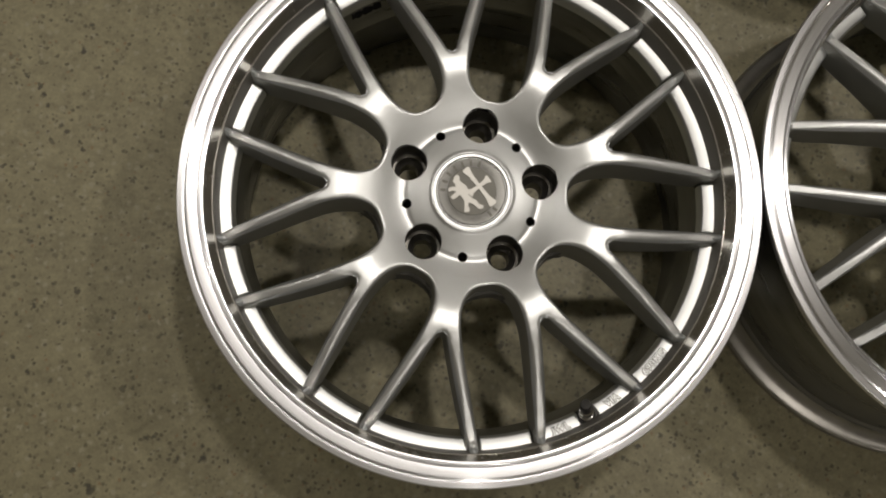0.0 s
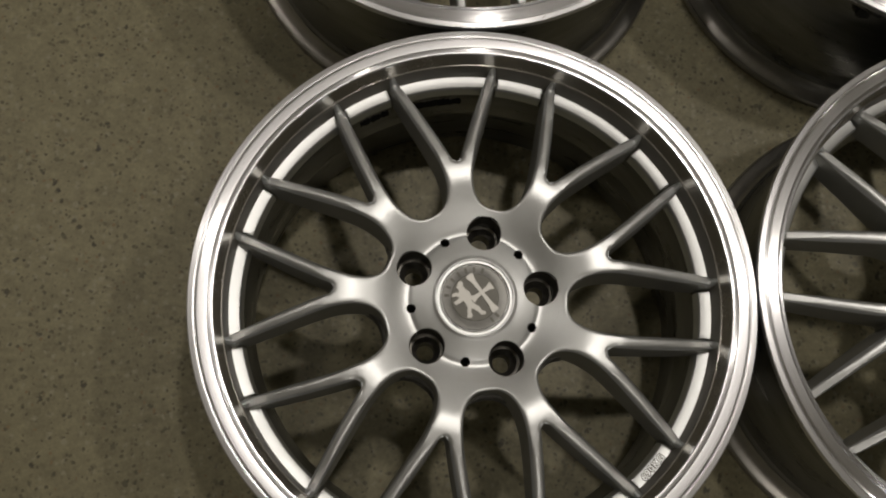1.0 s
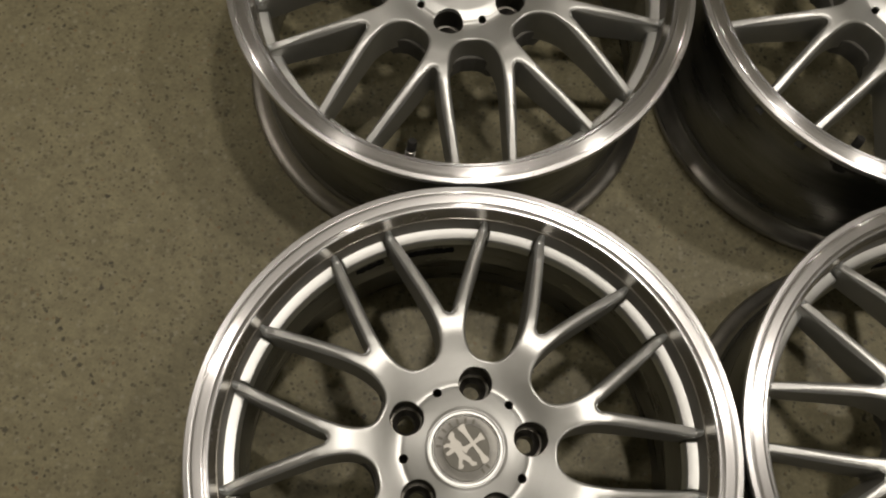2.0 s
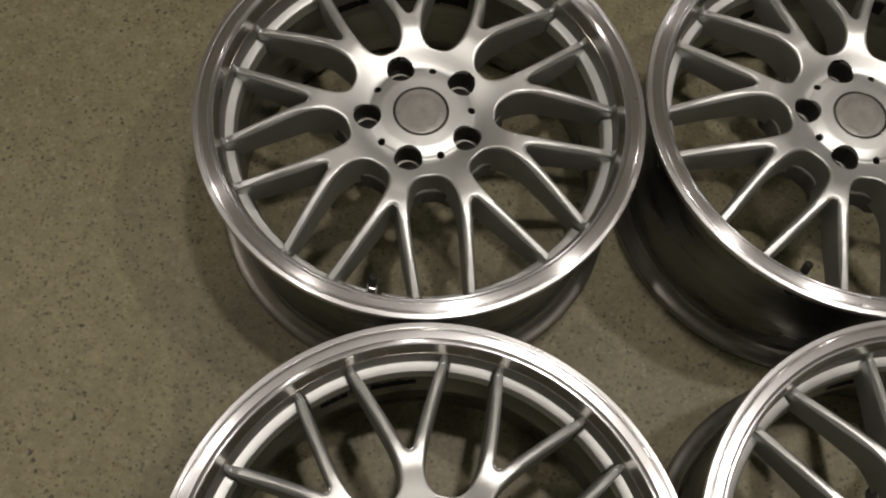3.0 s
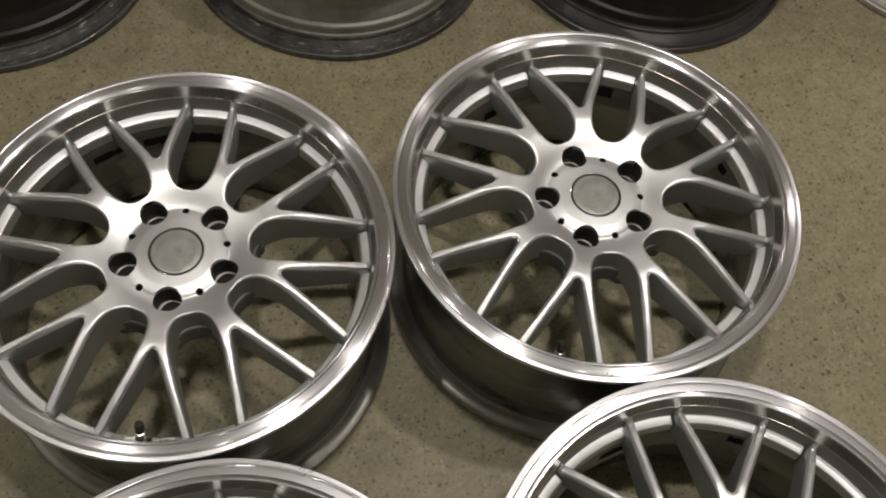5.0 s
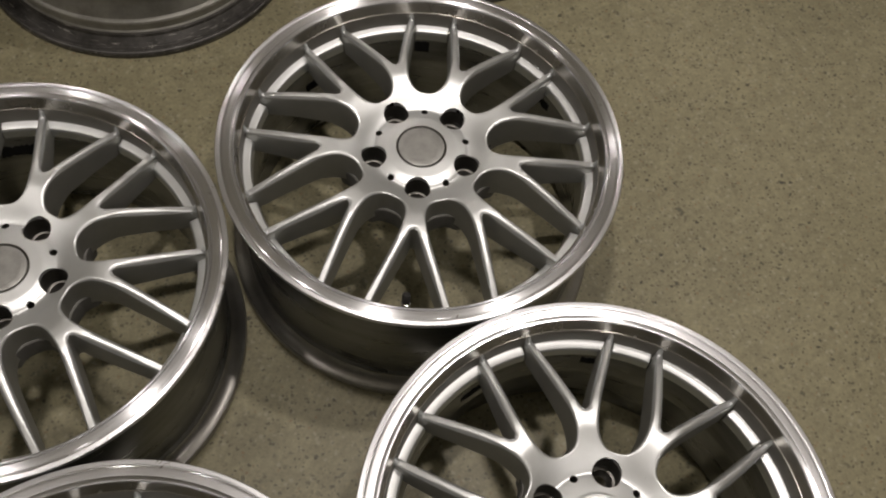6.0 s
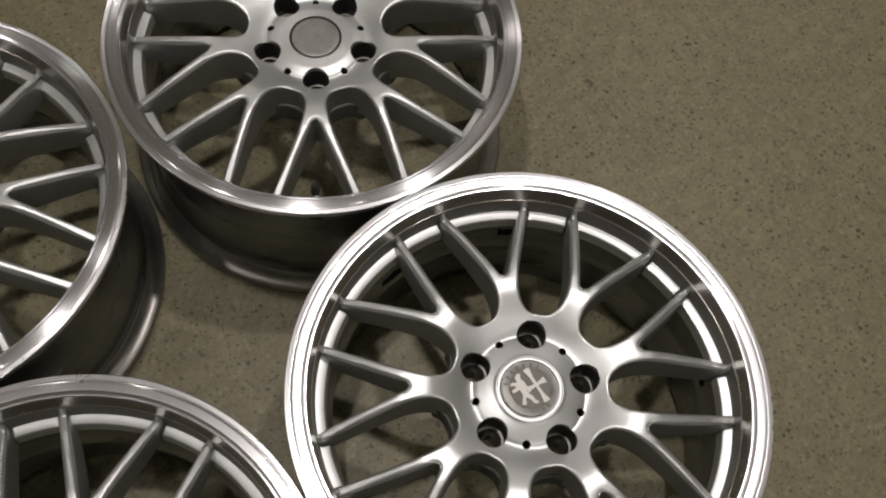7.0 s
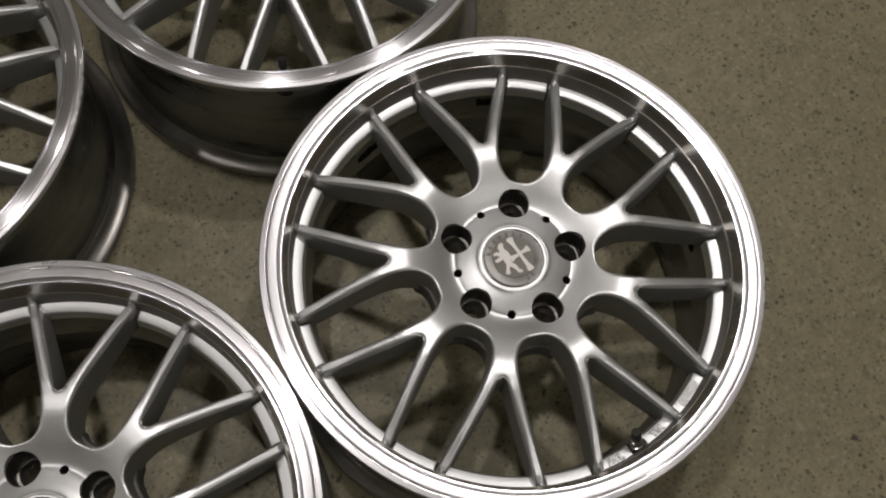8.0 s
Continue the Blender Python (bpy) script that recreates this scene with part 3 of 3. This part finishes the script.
def clip_mesh():
    """A small rounded black clip that hangs under the edge of the lip."""
    bm = bmesh.new()
    bmesh.ops.create_cube(bm, size=1)
    bmesh.ops.scale(bm, vec=(0.0085, 0.0175, 0.0085), verts=bm.verts)
    bmesh.ops.bevel(bm, geom=bm.edges, offset=0.0024, segments=3, affect="EDGES")
    me = bpy.data.meshes.new("lip_clip")
    bm.to_mesh(me)
    bm.free()
    me.materials.append(RUBBER)
    me.polygons.foreach_set("use_smooth", [True] * len(me.polygons))
    return me


def valve_meshes():
    stem = ring_mesh("valve_stem", [(0, -0.006), (0.0046, -0.006), (0.0046, 0.0040), (0.0062, 0.0042), (0.0064, 0.0075), (0.0050, 0.0080), (0.0048, 0.0120), (0.0056, 0.0124), (0.0056, 0.0160), (0.0040, 0.0170), (0, 0.0170)], 24, CHROME, False)
    cap = ring_mesh("valve_cap", [(0, 0.0165), (0.0044, 0.0165), (0.0048, 0.0175), (0.0048, 0.0270), (0.0042, 0.0290), (0, 0.0295)], 20, RUBBER, False)
    grommet = ring_mesh("valve_grommet", [(0, -0.014), (0.0080, -0.014), (0.0084, -0.0010), (0.0074, 0.0010), (0.0048, 0.0016), (0, 0.0016)], 28, RUBBER, False)
    return stem, cap, grommet


SHARED = dict(
    spoke=spoke_mesh(), hub=hub_mesh(), flat_hub=hub_mesh(False), lip=ring_mesh("lip", LIP, 220, BRIGHT, sharp=11.0), dish=ring_mesh("dish", DISH_WALL, 220, DISH), foot=ring_mesh("dish_foot", DISH_FOOT, 220, FOOT), rim=ring_mesh("barrel", RIM, 180, BARREL),
    pad=pad_mesh(),
    bay=ledge_mesh(5.9), fork=ledge_mesh(11.4), side=ledge_mesh(11.4, 2.3), other=ledge_mesh(-2.3, -11.4),
    seat=ring_mesh("bolt_seat", [(0.0158, 0.1700), (0.0135, 0.1700), (0.0125, 0.1695), (0.0118, 0.1660), (0.0090, 0.1610), (0.0082, 0.1600), (0.0082, 0.1390), (0.0158, 0.1390)], 36, SEAT),
    # dark linings added to deepen the shade in bolt bores and blind holes
    shade_tube=ring_mesh("bore_sleeve", [(0.0152, 0.1680), (0.01555, 0.1680), (0.01555, 0.1964), (0.0152, 0.1964), (0.0147, 0.1900), (0.0152, 0.1870), (0.0147, 0.1840), (0.0152, 0.1810), (0.0147, 0.1780), (0.0152, 0.1750)], 40, DARK_FILL),
    blind=ring_mesh("blind_hole", [(0, 0.1780), (0.0040, 0.1780), (0.0040, 0.1970), (0.00418, 0.1970), (0.00418, 0.1760), (0, 0.1760)], 24, DARK_FILL, False),
    cap=ring_mesh("centre_cap", [(0, 0.2055), (0.020, 0.2054), (0.0205, 0.2051), (0.0280, 0.2045), (0.0292, 0.2035), (0.0295, 0.1950), (0, 0.1950)], 72, CAP, False),
    ring=ring_mesh("cap_ring", [(0.0292, 0.2025), (0.0296, 0.2048), (0.0301, 0.2053), (0.0306, 0.2048), (0.0311, 0.2030), (0.0316, 0.2015), (0.0292, 0.2010)], 96, CHROME),
    plain_cap=ring_mesh("centre_cap", [(0, 0.2044), (0.020, 0.2043), (0.0270, 0.2041), (0.0278, 0.2038), (0.0282, 0.2030), (0.0284, 0.1950), (0, 0.1950)], 72, CAP, False),
    groove=ring_mesh("cap_groove", [(0.0283, 0.1960), (0.0284, 0.2008), (0.0293, 0.2004), (0.0304, 0.2008), (0.0304, 0.1960)], 96, DARK_FILL),
    sliver=ring_mesh("cap_ring", [(0.0300, 0.2000), (0.0301, 0.2037), (0.0303, 0.2043), (0.0307, 0.2044), (0.0312, 0.2032), (0.0306, 0.2000)], 96, CHROME),
    base=ring_mesh("valve_base", [(0, 0.0), (0.0110, 0.0), (0.0114, 0.0025), (0.0100, 0.0055), (0.0062, 0.0075), (0.0055, 0.0120), (0, 0.0125)], 24, RUBBER, False),
    stamp=bars_mesh("stamped_marks", 9, 0.0062, 0.0040, 0.0060, BARREL),
    # paler skin just proud of the barrel's own back flange
    flange=ring_mesh("back_flange", [(0.2449, 0.0030), (0.2450, 0.0062), (0.2437, 0.0088), (0.2412, 0.0103), (0.2385, 0.0111), (0.2350, 0.0124), (0.2310, 0.0148), (0.2278, 0.0186), (0.2265, 0.0213), (0.2250, 0.0205), (0.2300, 0.0130),
                                     (0.2400, 0.0080), (0.2440, 0.0030)], 180, FLANGE, sharp=40.0),
    stem=valve_meshes()[0], valve=valve_meshes()[1], grommet=valve_meshes()[2],
    # each word has a wider dark copy beneath, painted as its shadow edge
    letters={words: (text_mesh("raised_letters", words, size, 0.0008, SILVER), text_mesh("letter_grime", words, size, 0.0002, DARK_FILL, 0.0008)) for words, size in (("JWL", 0.0082), ("VIA", 0.0082), ("690KG", 0.0088))},
)
def cross_outline():
    """A splayed cross with a long main beam."""
    u, v, out = Vector((0.42, -0.91)), Vector((0.91, 0.42)), []
    for along, across, reach in ((v, u, 1.0), (u, -v, 1.85), (-v, -u, 1.0), (-u, v, 1.75)):
        side = [(0.0015, 0.0015), (0.0020, 0.0068 * reach), (0.0036, 0.0102 * reach), (0.0027, 0.0109 * reach)]
        out += [along * b - across * a for a, b in side] + [along * b + across * a for a, b in reversed(side)]
    return [(p.x + 0.0068, p.y + 0.0030) for p in out]


CREST = [(-0.0092, 0.0095), (-0.0070, 0.0128), (-0.0052, 0.0134), (-0.0040, 0.0118), (-0.0046, 0.0092), (-0.0034, 0.0072), (-0.0012, 0.0050), (-0.0002, 0.0018), (-0.0008, -0.0020), (0.0008, -0.0046), (0.0034, -0.0066), (0.0046, -0.0098),
         (0.0074, -0.0112), (0.0068, -0.0132), (0.0036, -0.0130), (0.0020, -0.0104), (0.0000, -0.0084), (-0.0020, -0.0072), (-0.0030, -0.0096), (-0.0022, -0.0122), (-0.0036, -0.0136), (-0.0066, -0.0130), (-0.0058, -0.0112), (-0.0052, -0.0084),
         (-0.0046, -0.0058), (-0.0054, -0.0030), (-0.0064, -0.0006), (-0.0092, -0.0020), (-0.0122, -0.0028), (-0.0132, -0.0008), (-0.0106, 0.0006), (-0.0086, 0.0020), (-0.0108, 0.0034), (-0.0136, 0.0030), (-0.0134, 0.0052), (-0.0104, 0.0060), (-0.0084, 0.0052), (-0.0080, 0.0072)]


def on_ledge(angle, z=0.1787, r=0.2122):
    """Lettering that lies on the ledge, its top towards the axis."""
    a = radians(angle)
    m = Matrix(((-math.sin(a), -math.cos(a), 0, 0), (math.cos(a), -math.sin(a), 0, 0), (0, 0, 1, 0), (0, 0, 0, 1)))
    return Matrix.Translation((r * math.cos(a), r * math.sin(a), z)) @ m @ pose(0, 0, 0, -13, 0, 0)


def alloy_wheel(x, y, turn, emblem, strips, nicks, label):
    wheel = new("alloy_wheel")
    wheel.matrix_basis = pose(x, y, 0, 0, 0, turn)
    tagged(wheel, label, "wheel", "set of alloy wheels")
    part("barrel", SHARED["rim"], wheel, "dull grey painted barrel")
    part("back_flange", SHARED["flange"], wheel, "paler flange at the back of the barrel")
    part("lip", SHARED["lip"], wheel, "bright machined polished lip with small nicks")
    part("dish", SHARED["dish"], wheel, "polished machined dish wall")
    part("dish_foot", SHARED["foot"], wheel, "dull grey foot of the dish")
    part("hub", SHARED["flat_hub" if emblem is None else "hub"], wheel, "turned silver hub with five bolt bores")
    part("mounting_pad", SHARED["pad"], wheel)
    for k in range(9):
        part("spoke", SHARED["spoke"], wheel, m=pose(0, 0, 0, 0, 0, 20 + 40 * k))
        part("rim_ledge", SHARED["bay"], wheel, m=pose(0, 0, 0, 0, 0, 40 * k))
        if k == 4:
            for piece in ("side", "other"):
                part("rim_ledge", SHARED[piece], wheel, m=pose(0, 0, 0, 0, 0, 180))
        else:
            part("rim_ledge", SHARED["fork"], wheel, m=pose(0, 0, 0, 0, 0, 20 + 40 * k))
    for k in range(5):
        a = radians(36 + 72 * k)
        at = pose(0.0591 * math.cos(a), 0.0591 * math.sin(a), 0)
        part("bore_sleeve", SHARED["shade_tube"], part("bolt_seat", SHARED["seat"], wheel, m=at), "added dark tube that deepens the shade of the bolt bore")
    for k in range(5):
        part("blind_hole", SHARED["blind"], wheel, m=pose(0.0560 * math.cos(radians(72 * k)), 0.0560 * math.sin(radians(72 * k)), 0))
    cap = part("centre_cap", SHARED["plain_cap" if emblem is None else "cap"], wheel, "grey centre cap with an embossed crest" if emblem else "plain grey worn centre cap")
    part("cap_ring", SHARED["sliver" if emblem is None else "ring"], cap, "chrome ring")
    if emblem is not None:
        tilt = pose(0, 0, 0, 0, 0, emblem)
        part("cap_field", SHARED.setdefault("field", ring_mesh("cap_field", [(0, 0.2056), (0.0205, 0.2056), (0.0208, 0.2050), (0, 0.2050)], 48, FIELD, False)), cap, "dark grey field of the cap")
        part("crest", SHARED.setdefault("crest", prism("crest", [(px * 1.24 - 0.0026, py * 1.24) for px, py in CREST], 0.2051, 0.2061, EMBLEM)), cap, "raised silver crest", tilt)
        part("cross", SHARED.setdefault("cross", prism("cross", cross_outline(), 0.2051, 0.2062, EMBLEM)), cap, "raised silver cross", tilt)
        for k in range(7):
            a = 164 - k * 17
            part("letter_bar", SHARED.setdefault("bar", bars_mesh("letter_bar", 1, 1, 0.0021, 0.0046, FIELD)), cap, m=tilt @ pose(0.0245 * math.cos(radians(a)), 0.0245 * math.sin(radians(a)), 0.2050, 0, 0, a - 90))
        for k in range(2):
            a = -65 + k * 14
            part("letter_bar", SHARED["bar"], cap, m=tilt @ pose(0.0245 * math.cos(radians(a)), 0.0245 * math.sin(radians(a)), 0.2050, 0, 0, a + 90))
    else:
        part("cap_groove", SHARED["groove"], cap, "dark groove round the cap")
        part("cap_line", SHARED.setdefault("line", ring_mesh("cap_line", [(0.0212, 0.2035), (0.0213, 0.20455), (0.0217, 0.20455), (0.0218, 0.2035)], 64, CAP)), cap)
        for k in range(3):
            a = 256 - turn + k * 11
            part("moulded_mark", SHARED.setdefault("mark", bars_mesh("moulded_mark", 1, 1, 0.0034, 0.0034, CAP)), cap, m=pose(0.0250 * math.cos(radians(a)), 0.0250 * math.sin(radians(a)), 0.2042, 0, 0, a + 90))
    a = radians(179.6)
    stem = part("valve_stem", SHARED["stem"], wheel, "chrome valve stem", Matrix.Translation((0.2125 * math.cos(a), 0.2125 * math.sin(a), 0.1770)) @ pose(0, 0, 0, 0, 0, 179.6) @ pose(0, 0, 0, 0, -24, 0))
    part("valve_cap", SHARED["valve"], stem, "black valve cap")
    part("valve_grommet", SHARED["grommet"], stem, "black rubber grommet")
    part("valve_base", SHARED["base"], stem, "black rubber valve base", stem.matrix_basis.inverted() @ Matrix.Translation((0.2058 * math.cos(a), 0.2058 * math.sin(a), 0.1600)) @ pose(0, 0, 0, 0, 0, 179.6) @ pose(0, 0, 0, 0, 90, 0))
    b = radians(170.0)
    part("stamped_marks", SHARED["stamp"], wheel, "faint stamped marks", Matrix.Translation((0.2188 * math.cos(b), 0.2188 * math.sin(b), 0.0570)) @ pose(0, 0, 0, 90, 0, 260))
    for words, at in (("JWL", 173.0), ("VIA", 186.6), ("690KG", 200.0)):
        letters = part("raised_letters", SHARED["letters"][words][0], wheel, "embossed letters", on_ledge(at))
        part("letter_grime", SHARED["letters"][words][1], letters, "dark outline painted as shadow edges of the letters")
    for i, (a0, a1, z0, z1) in enumerate(strips):
        part("glue_strip", strip_mesh(a0, a1, z0, z1, round(turn) + i), wheel, "torn black glue strip")
    for stroke in nicks:
        part("nick", nick_mesh([stroke]), wheel, "dull gouge in the lip")
    return wheel


alloy_wheel(0.0, 0.0, 117.5, -105, [(-5.0, 3.5, 0.150, 0.1615), (-25.3, -11.8, 0.146, 0.158)], [(0.2428, 307.4, 0.0060, 0.0009, 70), (0.2424, 306.6, 0.0050, 0.0008, 55), (0.2420, 305.2, 0.0070, 0.0008, 25), (0.2374, 306.2, 0.0060, 0.0008, 60), (0.2430, 304.6, 0.0040, 0.0007, 80), (0.2432, 262.0, 0.0050, 0.0007, 12)], "silver nine-spoke alloy wheel, crested cap, polished lip, lying face up")
alloy_wheel(0.4914, 0.0070, 92.26, -114, [(329.7, 334.6, 0.146, 0.159), (8.0, 17.2, 0.140, 0.153), (246.2, 249.2, 0.140, 0.150)], [(0.2438, 236.5, 0.0080, 0.0009, 4), (0.2440, 233.0, 0.0060, 0.0008, -6), (0.2438, 229.5, 0.0090, 0.0010, 3), (0.2440, 225.0, 0.0070, 0.0009, 5), (0.2439, 221.0, 0.0050, 0.0008, -4), (0.2432, 252.0, 0.0040, 0.0007, 40)], "silver nine-spoke alloy wheel, crested cap, nicked lip, lying face up")
alloy_wheel(-0.0043, 0.4924, 76.43, None, [(30.0, 43.0, 0.1375, 0.149), (13.0, 24.5, 0.134, 0.149), (-4.0, 9.5, 0.131, 0.150)], [(0.2353, 286.4, 0.0060, 0.0007, 75), (0.2425, 288.0, 0.0050, 0.0007, 30), (0.2420, 210.0, 0.0050, 0.0006, 20)], "silver nine-spoke alloy wheel, plain worn cap, lying face up")
clipped = alloy_wheel(0.4888, 0.4967, 64.57, None, [(46.5, 52.5, 0.128, 0.142), (0.6, 6.0, 0.142, 0.161), (306.5, 313.0, 0.143, 0.156)], [(0.2360, 193.6, 0.0060, 0.0008, 60), (0.2350, 192.4, 0.0040, 0.0006, 35), (0.2418, 209.2, 0.0060, 0.0009, 70), (0.2422, 208.2, 0.0050, 0.0008, 50), (0.2330, 290.0, 0.0050, 0.0006, 40)], "silver nine-spoke alloy wheel, plain cap, scratched lip, lying face up")

part("lip_clip", clip_mesh(), clipped, "small black clip under the lip", pose(0.2385 * math.cos(radians(179.7)), 0.2385 * math.sin(radians(179.7)), 0.2045, 0, 0, 179.7))

# ---- spare rims behind, lying flat ----
SPARE_FLANGE = [(0.2235, 0.0100), (0.2380, 0.0040), (0.2450, 0.0), (0.2478, 0.0012), (0.2490, 0.0050), (0.2486, 0.0086), (0.2474, 0.0108), (0.2455, 0.0119), (0.2438, 0.0117), (0.2420, 0.0104), (0.2398, 0.0103), (0.2388, 0.0121), (0.2374, 0.0132), (0.2356, 0.0133), (0.2328, 0.0162),
                (0.2285, 0.0200), (0.2262, 0.0225), (0.2255, 0.0275), (0.2235, 0.0295)]
SPARE_BARREL = [(0.2235, 0.0280), (0.2240, 0.0310), (0.2222, 0.0330), (0.2220, 0.0450), (0.2245, 0.0475), (0.2235, 0.0510), (0.2190, 0.0540), (0.2165, 0.0600), (0.2120, 0.0680), (0.2080, 0.0740), (0.2060, 0.0820),
                (0.2060, 0.1300), (0.2150, 0.1450), (0.2230, 0.1500), (0.2230, 0.1750), (0.2300, 0.1800), (0.2450, 0.1860), (0.2480, 0.1900), (0.2470, 0.1950), (0.2420, 0.1960), (0.2300, 0.1880), (0.2160, 0.1780),
                (0.2000, 0.1300), (0.2000, 0.0800), (0.2150, 0.0350)]
SPARE_DISC = [(0.030, 0.150), (0.080, 0.152), (0.100, 0.140), (0.150, 0.138), (0.190, 0.150), (0.2080, 0.152), (0.2080, 0.140), (0.150, 0.128), (0.100, 0.130), (0.080, 0.142), (0.030, 0.140)]
for sx, sy, mat, edge, label in ((0.2656, 1.1537, GREY_BARREL, GRIME, "dull grey spare wheel rim with a scuffed dark flange, lying flat"), (0.7861, 1.1020, DARK_BARREL, DARK_EDGE, "grimy spare wheel rim with a scuffed flange, barrel darkened as in shade, lying flat"),
                                 (-0.2755, 1.1959, DARK_BARREL, GRIME, "grimy spare wheel rim, barrel blackened as in shade, lying flat on the floor"), (1.3272, 1.0590, PALE_BARREL, PALE_BARREL, "light grey spare wheel rim lying flat on the floor")):
    spare = new("spare_rim")
    spare.location = (sx, sy, 0)
    tagged(spare, label, "wheel rim", "spare rims behind")
    part("flange", ring_mesh("flange", SPARE_FLANGE, 160, edge), spare, "scuffed grimy flange" if edge is GRIME else "worn dark flange" if edge is DARK_EDGE else "")
    part("barrel", ring_mesh("barrel", SPARE_BARREL, 140, mat), spare)
    part("disc", ring_mesh("disc", SPARE_DISC, 90, mat), spare)
